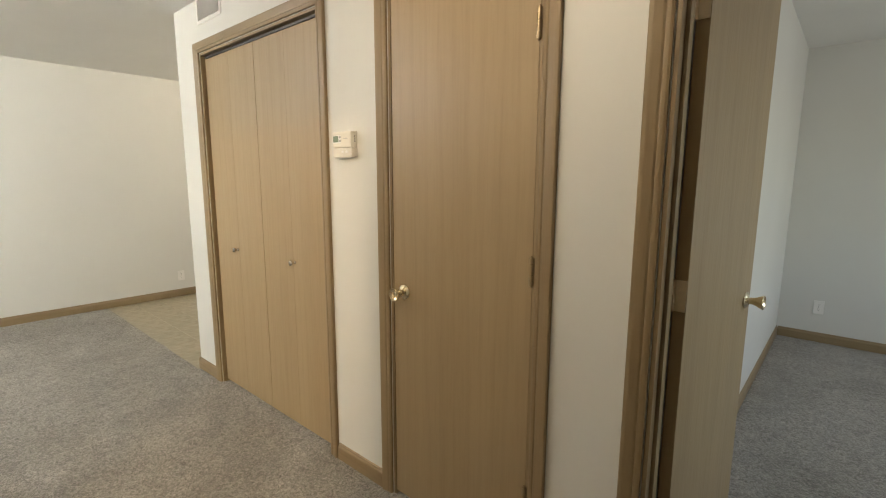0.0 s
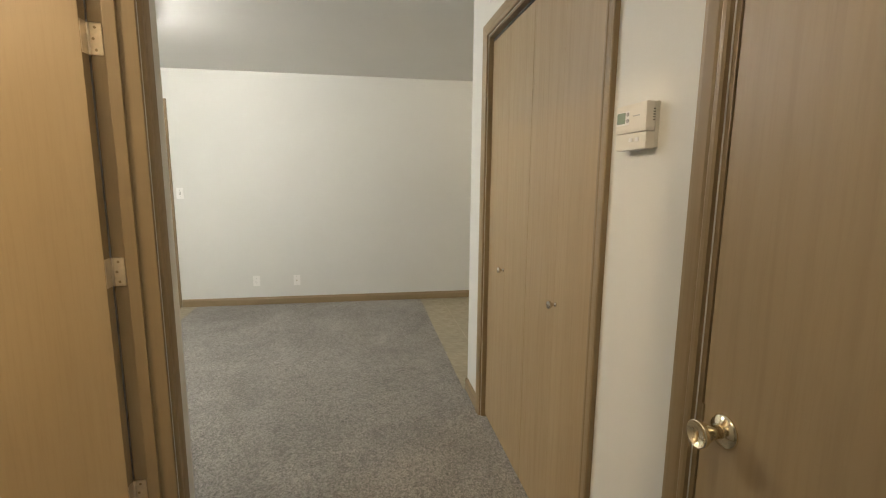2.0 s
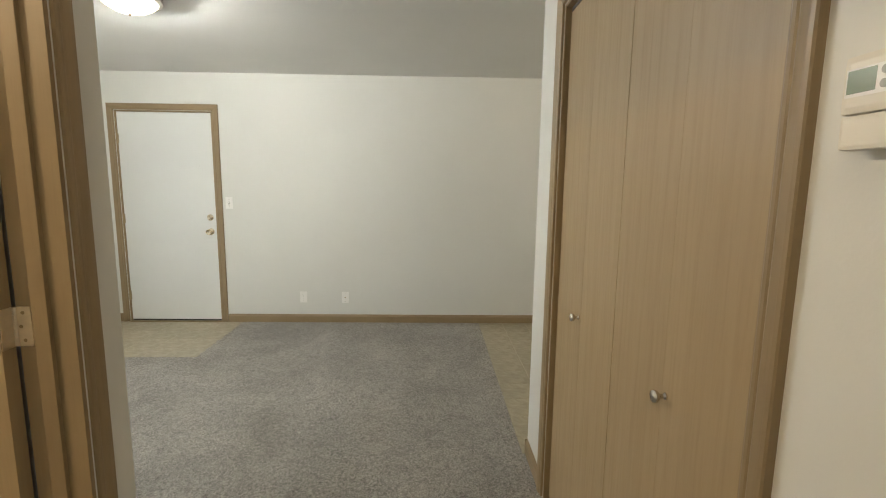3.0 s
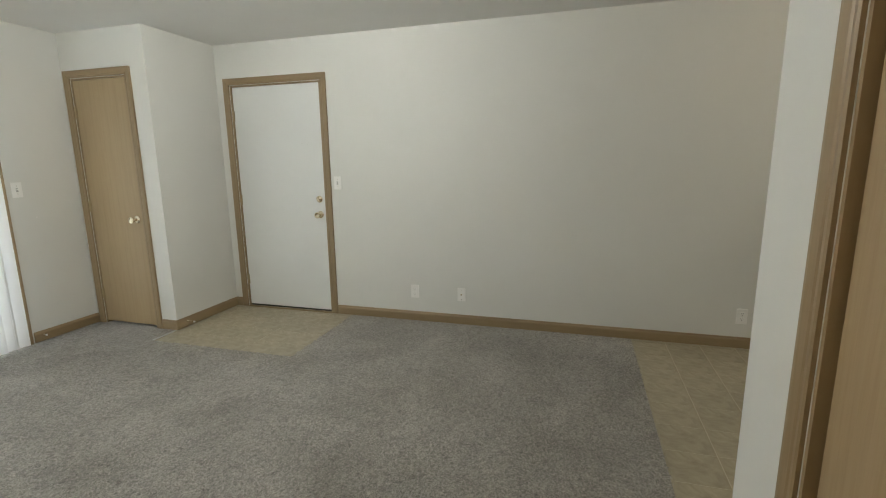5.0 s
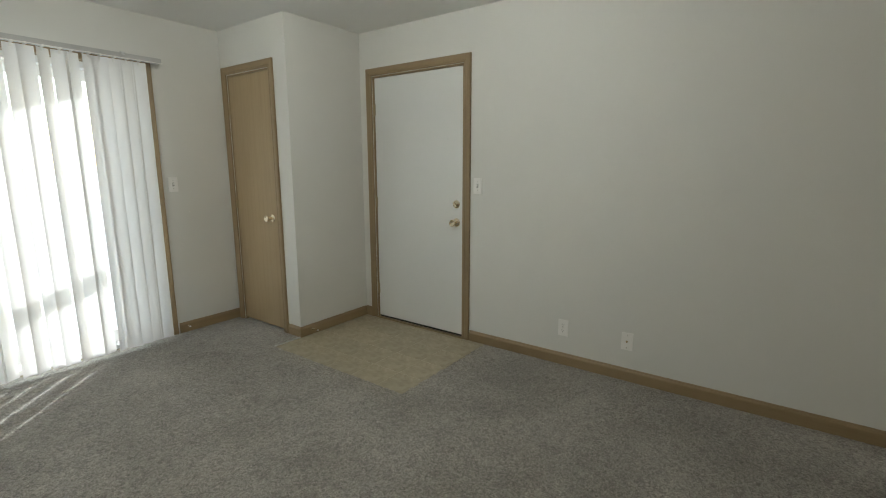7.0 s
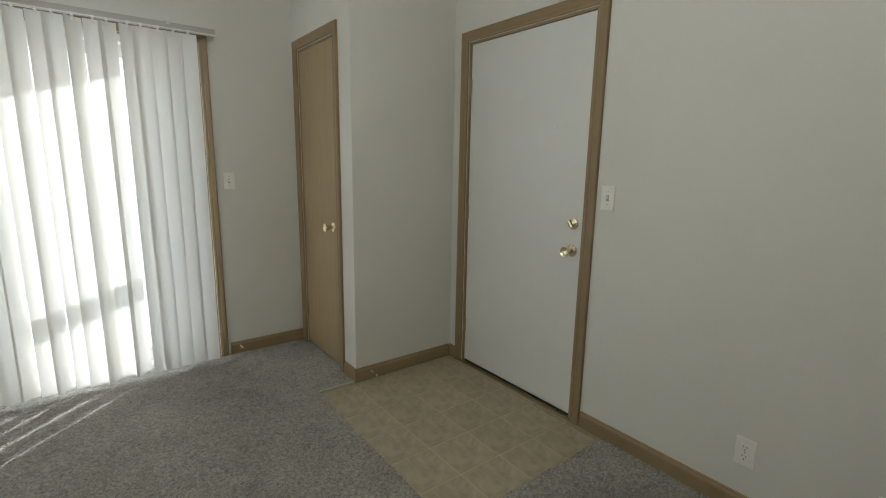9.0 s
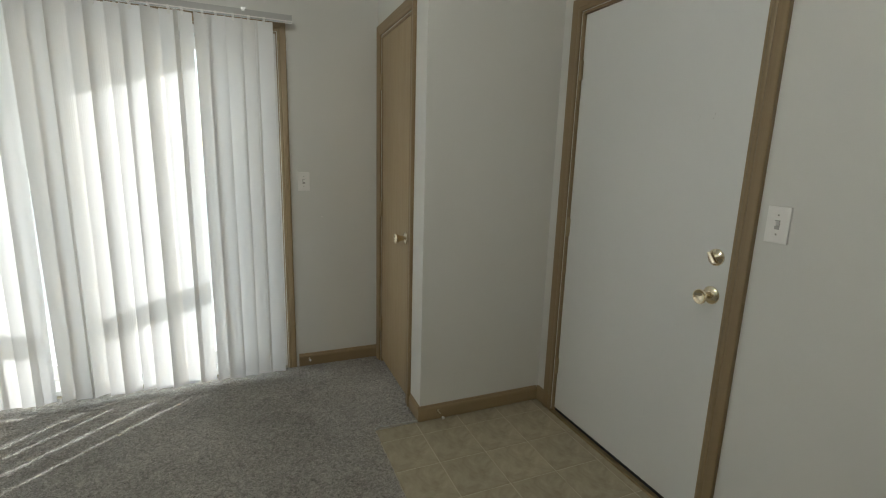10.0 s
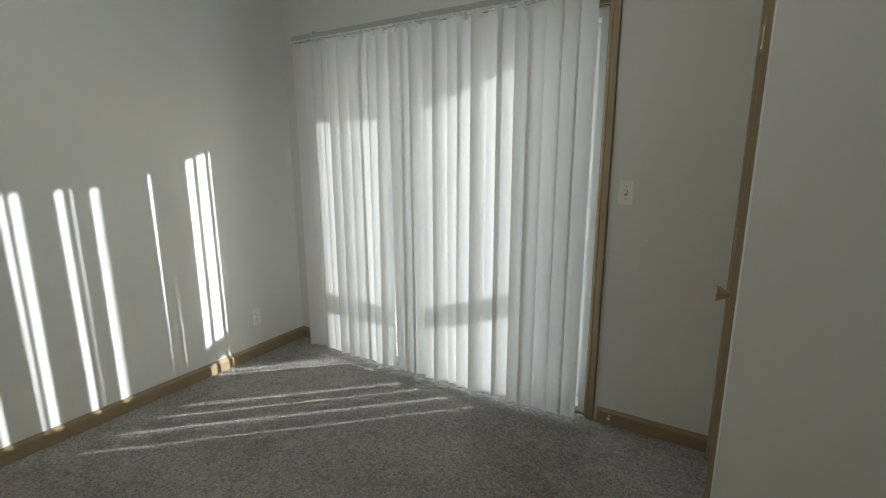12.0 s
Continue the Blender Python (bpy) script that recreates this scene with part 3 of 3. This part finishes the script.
part("sill_track", boxes((0.018, sw - 0.018, 0.05, 0.11, -0.005, 0.02), bevel=0.002), ALU, sd)
for nm, a, b, yy in (("sliding_panel", 0.045, sw / 2 + 0.03, 0.13), ("fixed_panel", sw / 2 - 0.03, sw - 0.045, 0.185)):
    p = part(nm, boxes((a, a + 0.065, yy, yy + 0.04, 0.03, 2.0), (b - 0.065, b, yy, yy + 0.04, 0.03, 2.0), (a + 0.065, b - 0.065, yy, yy + 0.04, 1.93, 2.0), (a + 0.065, b - 0.065, yy, yy + 0.04, 0.03, 0.12), bevel=0.003), VINYLFRAME, sd)
    g = part("pane", boxes((a + 0.06, b - 0.06, yy + 0.017, yy + 0.023, 0.115, 1.935)), GLASS, p)
    g.visible_shadow = False
    if nm == "sliding_panel":
        part("pull_handle", boxes((a + 0.018, a + 0.042, yy - 0.022, yy - 0.012, 0.90, 1.11), (a + 0.018, a + 0.042, yy - 0.014, yy, 0.91, 0.94), (a + 0.018, a + 0.042, yy - 0.014, yy, 1.07, 1.10), bevel=0.003), WHITE, p, "white pull handle")

# ---------- vertical blind ----------
HX0, HX1, BY, HZ = -4.545, -2.525, -3.195, 2.078
vb = thing("vertical_blind", (0, 0, 0), label="white vinyl vertical blind, drawn shut, slats slightly askew", category="blind")
rail = part("headrail", boxes((HX0, HX1, BY - 0.024, BY + 0.024, HZ, HZ + 0.034), bevel=0.004), RAILPAINT, vb, "grey metal headrail")
part("valance_clip", boxes((HX0 - 0.004, HX1 + 0.004, BY + 0.026, BY + 0.029, HZ - 0.003, HZ + 0.003), (HX0 - 0.004, HX1 + 0.004, BY + 0.022, BY + 0.026, HZ + 0.000, HZ + 0.003)), WHITE, rail, "clear plastic valance channel")
for bx in (-4.30, -3.52, -2.72):
    part("bracket", boxes((bx - 0.012, bx + 0.012, SY + 0.001, BY + 0.030, HZ + 0.037, HZ + 0.041), (bx - 0.012, bx + 0.012, SY + 0.001, SY + 0.004, HZ, HZ + 0.041), (bx - 0.010, bx + 0.010, BY + 0.026, BY + 0.031, HZ + 0.022, HZ + 0.041)), ALU, rail)


def blade_mesh():
    bm = bmesh.new()
    n, w, top, bot = 8, 0.089, -0.010, -2.052
    rows = []
    for k, z in enumerate(np.linspace(bot, top, 9)):
        row = []
        for i in range(n + 1):
            s = i / n - 0.5
            row.append(bm.verts.new((s * w, 0.008 * (4 * s * s - 0.5) + 0.0, z)))
        rows.append(row)
    for a, b in zip(rows, rows[1:]):
        for i in range(n):
            bm.faces.new((a[i], a[i + 1], b[i + 1], b[i]))
    return bm


# how far each slat stands open, in degrees, and how far it hangs off its even place, in millimetres
TURNS = [-2, 0, -4, -6, 21, 23, -6, 34, 9, 6, 29, 4, 31, -6, 15, 34, 6, -6, 19, 34, 34, -6, 2, -4, 14]
SHIFTS = [0, 0, 0, 6, -8, 8, -8, 2, 7, -7, 6, -6, 5, -1, -3, 1, 1, 4, -8, 2, 4, -1, 0, 0, 0]
rngb = random.Random(4)
first = None
for i, (turn, shift) in enumerate(zip(TURNS, SHIFTS)):
    bx = -4.40 + i * 0.0763 + shift * 0.001
    lean = {14: 0.4, 15: -0.5}.get(i, rngb.uniform(-0.12, 0.12))
    if first is None:
        first = part("slat", blade_mesh(), BLADE, vb, "", True)
        ob = first
    else:
        ob = new("slat", first.data)
        ob.parent = vb
    ob.matrix_basis = pose(bx, BY, HZ, rngb.uniform(-0.3, 0.3), lean, turn)
    part("slat_hook", boxes((bx - 0.006, bx + 0.006, BY - 0.002, BY + 0.002, HZ - 0.03, HZ + 0.002), (bx - 0.006, bx + 0.006, BY - 0.006, BY + 0.033, HZ - 0.008, HZ - 0.0035), (bx - 0.005, bx + 0.005, BY + 0.0295, BY + 0.033, HZ - 0.0035, HZ + 0.004)), WHITE, ob).matrix_parent_inverse = ob.matrix_basis.inverted()

# ---------- fixtures on the walls ----------


def on_wall(at, along, out):
    return frame_on(at, along, out)


def plate(d, w=0.070, h=0.114):
    return part("cover_plate", boxes((-w / 2, w / 2, -0.007, 0, -h / 2, h / 2), bevel=0.003), WHITE, d)


def outlet(m, label):
    d = thing("wall_outlet", label=label, category="outlet", group="wall outlets")
    d.matrix_world = m
    plate(d)
    for z in (0.0195, -0.0195):
        f = part("socket_face", lathe(bmesh.new(), [(0.0168, 0), (0.0168, 0.0015), (0.0160, 0.002), (0.001, 0.002)], 20, pose(0, -0.007, z, 90)), WHITE, d)
        part("slot", boxes((-0.0075, -0.0055, -0.0095, -0.0089, z + 0.001, z + 0.009), (0.0050, 0.0070, -0.0095, -0.0089, z + 0.002, z + 0.008), (-0.002, 0.002, -0.0095, -0.0089, z - 0.010, z - 0.006)), SLOT, f)
    part("screw", lathe(bmesh.new(), [(0.003, 0), (0.0025, 0.001)], 10, pose(0, -0.007, 0, 90)), NICKEL, d)
    return d


def jack(m):
    d = thing("cable_jack", label="white wall plate with a cable connector", category="cable jack")
    d.matrix_world = m
    plate(d)
    part("connector", lathe(bmesh.new(), [(0.0065, 0), (0.0065, 0.003), (0.0045, 0.003), (0.0045, 0.011), (0.001, 0.011)], 12, pose(0, -0.007, 0, 90)), DULL, d)
    for z in (0.042, -0.042):
        part("screw", lathe(bmesh.new(), [(0.003, 0), (0.0025, 0.001)], 10, pose(0, -0.007, z, 90)), NICKEL, d)
    return d


def switch(m, label):
    d = thing("light_switch", label=label, category="light switch", group="light switches")
    d.matrix_world = m
    plate(d)
    part("toggle", boxes((-0.005, 0.005, -0.022, -0.006, -0.002, 0.011), bevel=0.002), WHITE, d)
    part("toggle_slot", boxes((-0.0075, 0.0075, -0.0078, -0.007, -0.0145, 0.0145)), GREY, d)
    for z in (0.030, -0.030):
        part("screw", lathe(bmesh.new(), [(0.003, 0), (0.0025, 0.001)], 10, pose(0, -0.007, z, 90)), NICKEL, d)
    return d


Wf = lambda y, z: on_wall((WX, y, z), (0, 1, 0), (1, 0, 0))
outlet(Wf(-0.537, 0.262), "white duplex outlet low on the long wall")
jack(Wf(-0.117, 0.26))
outlet(Wf(1.985, 0.24), "white duplex outlet low beside the kitchen vinyl")
switch(Wf(-1.235, 1.203), "white toggle switch beside the entry door")
switch(on_wall((-4.595, SY, 1.205), (-1, 0, 0), (0, 1, 0)), "white toggle switch beside the sliding door")
outlet(on_wall((EX, -2.895, 0.285), (0, -1, 0), (-1, 0, 0)), "white duplex outlet beside the blind")
outlet(on_wall((-0.12, 4.98, 0.30), (1, 0, 0), (0, -1, 0)), "white duplex outlet in the bedroom")
outlet(on_wall((0.40, 4.98, 0.30), (1, 0, 0), (0, -1, 0)), "white duplex outlet in the bedroom")


def door_stop(m, label, length=0.07):
    d = thing("door_stop", label=label, category="door stop", group="door stops")
    d.matrix_world = m
    part("stem", lathe(bmesh.new(), [(0.011, 0.0), (0.010, 0.003), (0.0045, 0.006), (0.0042, length - 0.012), (0.0055, length - 0.01)], 14, OUT), BRASS, d, "", True)
    part("rubber_tip", lathe(bmesh.new(), [(0.0068, length - 0.0105), (0.0078, length - 0.006), (0.0070, length), (0.001, length + 0.001)], 14, OUT), WHITE, d, "white rubber tip", True)
    return d


door_stop(on_wall((-5.16, CY + 0.012, 0.045), (-1, 0, 0), (0, 1, 0)), "brass door stop with white tip on the baseboard", 0.075)
door_stop(on_wall((-4.60, SY + 0.012, 0.045), (-1, 0, 0), (0, 1, 0)), "short brass door stop low on the baseboard", 0.03)

nail = tagged(part("wall_nail", lathe(bmesh.new(), [(0.004, 0), (0.004, 0.003), (0.001, 0.0035)], 10, frame_on((-4.70, SY, 0.985), (-1, 0, 0), (0, 1, 0)) @ OUT), WHITE), "small painted-over nail head in the wall", "nail")

# thermostat
th = thing("thermostat", label="cream wall thermostat with a small green display", category="thermostat")
th.matrix_world = on_wall((-1.655, HN, 1.522), (1, 0, 0), (0, -1, 0))
part("back_plate", boxes((-0.062, 0.062, -0.010, 0, -0.052, 0.052), bevel=0.003), CREAM, th)
body = part("body", boxes((-0.064, 0.064, -0.036, -0.010, -0.016, 0.052), bevel=0.009), CREAM, th)
flap = part("lower_flap", boxes((-0.064, 0.064, -0.033, -0.010, -0.056, -0.0160), bevel=0.005), CREAM, th)
part("display", boxes((-0.056, -0.020, -0.0368, -0.0362, 0.008, 0.034)), LCD, body, "green-grey liquid crystal display")
part("display_bezel", boxes((-0.0585, -0.0035, -0.0364, -0.0359, 0.004, 0.036), bevel=0.0002), WHITE, body)
for z in (0.013, 0.028):
    part("button", lathe(bmesh.new(), [(0.0048, 0), (0.0048, 0.002), (0.001, 0.0025)], 14, pose(-0.009, -0.036, z, 90)), GREY, body)
part("brand_bar", boxes((0.012, 0.040, -0.0366, -0.0360, 0.021, 0.0235)), GREY, body)
for x in (0.004, 0.030):
    part("slide_switch", boxes((x - 0.007, x + 0.007, -0.0345, -0.0315, -0.037, -0.028), bevel=0.001), WHITE, flap)
bm = bmesh.new()
for i in range(5):
    box(bm, 0.0636, 0.0644, -0.018, -0.013, 0.008 + i * 0.006, 0.0105 + i * 0.006)
part("side_vent", bm, SLOT, body)

# supply grille above the bifold doors
vg = thing("air_vent", label="small white air supply grille high on the wall", category="air vent")
vg.matrix_world = on_wall((-2.93, HN, 2.36), (1, 0, 0), (0, -1, 0))
part("vent_frame", boxes((-0.16, 0.16, -0.006, 0, 0.055, 0.075), (-0.16, 0.16, -0.006, 0, -0.075, -0.055), (-0.16, -0.14, -0.006, 0, -0.055, 0.055), (0.14, 0.16, -0.006, 0, -0.055, 0.055), bevel=0.0015), WHITE, vg)
# flat dark sheet on the closed wall, in place of the duct's shade
part("shade_backing", boxes((-0.14, 0.14, -0.0015, -0.0005, -0.055, 0.055)), SLOT, vg)
for i in range(20):
    x = -0.133 + i * 0.014
    bm = boxes((-0.0005, 0.0005, -0.007, 0.004, -0.054, 0.054))
    bmesh.ops.transform(bm, matrix=pose(x, -0.006 + 0.001, 0, 0, 0, 28), verts=bm.verts)
    part("louvre", bm, WHITE, vg)


def ceiling_lamp(at, label):
    d = thing("ceiling_light", at, label=label, category="ceiling light", group="flush ceiling lights")
    part("pan", lathe(bmesh.new(), [(0.165, H - at[2]), (0.165, H - at[2] - 0.032), (0.158, H - at[2] - 0.038), (0.146, H - at[2] - 0.038)], 40), NICKEL, d, "brushed metal pan", True)
    sh = part("glass_shade", lathe(bmesh.new(), [(0.144, H - at[2] - 0.034), (0.138, H - at[2] - 0.045), (0.115, H - at[2] - 0.065), (0.07, H - at[2] - 0.088), (0.02, H - at[2] - 0.096), (0.002, H - at[2] - 0.0965)], 40), LAMPGLASS, d, "lit frosted glass bowl", True)
    sh.visible_shadow = False
    part("finial", lathe(bmesh.new(), [(0.008, -0.0965 + H - at[2]), (0.009, -0.104 + H - at[2]), (0.004, -0.113 + H - at[2]), (0.001, -0.114 + H - at[2])], 14), BRASS, d, "", True)
    return d


for _, (lx, ly, lz), _, _ in LAMPS:
    ceiling_lamp((lx, ly, H), "flush round ceiling light, lit warm white")

# ---------- balcony and outside ----------
tagged(part("ground", boxes((-400, 400, -400, 400, -3.2, -3.0)), LAWN), "dry winter lawn", "ground", kind="structure")
PX, PY = -5.50, -5.20
bal = thing("balcony", label="balcony with a solid rail and corner post outside the glass door", category="balcony", kind="structure")
part("deck", boxes((PX - 0.06, -1.6, PY - 0.06, SY - 0.251, -0.22, -0.06)), CONCRETE, bal)
part("soffit", boxes((PX, -1.6, PY, SY - 0.251, 2.275, 2.5)), BALCONYWOOD, bal)
part("side_rail", boxes((PX - 0.04, PX + 0.04, PY + 0.07, SY - 0.251, 1.0, 1.11), bevel=0.006), BALCONYWOOD, bal)
part("front_rail", boxes((PX + 0.07, -1.6, PY - 0.04, PY + 0.04, 1.0, 1.11), bevel=0.006), BALCONYWOOD, bal)
part("corner_post", boxes((PX - 0.055, PX + 0.055, PY - 0.055, PY + 0.055, -0.06, 2.275), bevel=0.008), BALCONYWOOD, bal)
part("end_wall", boxes((-1.6, -1.5, PY, SY - 0.251, -0.06, 2.275)), SIDING, bal)

# ---------- vinyl tiles ----------


def tiles(parent, x0, x1, y0, y1, size, ox, oy):
    cache = {}
    nx0, ny0 = math.floor((x0 - ox) / size), math.floor((y0 - oy) / size)
    i = nx0
    while ox + i * size < x1 - 1e-6:
        j = ny0
        while oy + j * size < y1 - 1e-6:
            a, b = max(x0, ox + i * size), min(x1, ox + (i + 1) * size)
            c, d = max(y0, oy + j * size), min(y1, oy + (j + 1) * size)
            w, h = round(b - a, 4), round(d - c, 4)
            if w > 0.01 and h > 0.01:
                if (w, h) not in cache:
                    ob = part("tile", boxes((-w / 2 + 0.0019, w / 2 - 0.0019, -h / 2 + 0.0019, h / 2 - 0.0019, -0.0028, 0), bevel=0.0008), VINYL, parent)
                    cache[(w, h)] = ob.data
                else:
                    ob = new("tile", cache[(w, h)])
                    ob.parent = parent
                ob.location = ((a + b) / 2, (c + d) / 2, -0.0040)
            j += 1
        i += 1


ev = tagged(part("vinyl_floor_entry", boxes((WX, VX, CY, VY, -0.0118, -0.0052)), GROUT), "beige mottled vinyl tile at the entry door", "vinyl floor", kind="structure")
tiles(ev, WX, VX, CY, VY, 0.236, -5.036, -2.07)
kv = tagged(part("vinyl_floor_kitchen", boxes((WX, NX, HN - 0.02, 3.6, -0.0118, -0.0052)), GROUT), "beige mottled vinyl tile in the kitchen", "vinyl floor", kind="structure")
tiles(kv, WX, NX, HN - 0.02, 3.6, 0.236, -5.036, HN - 0.02)
tagged(part("carpet_edge_strip", boxes((VX, CX, CY - 0.012, CY + 0.004, -0.012, 0.003), bevel=0.002), ALU), "thin metal strip at the carpet edge", "edge strip", kind="structure")
tagged(part("carpet_edge_strip", boxes((WX + 0.012, NX, HN - 0.026, HN - 0.016, -0.012, 0.001), bevel=0.002), VINYL), "thin strip where carpet meets vinyl", "edge strip", kind="structure")
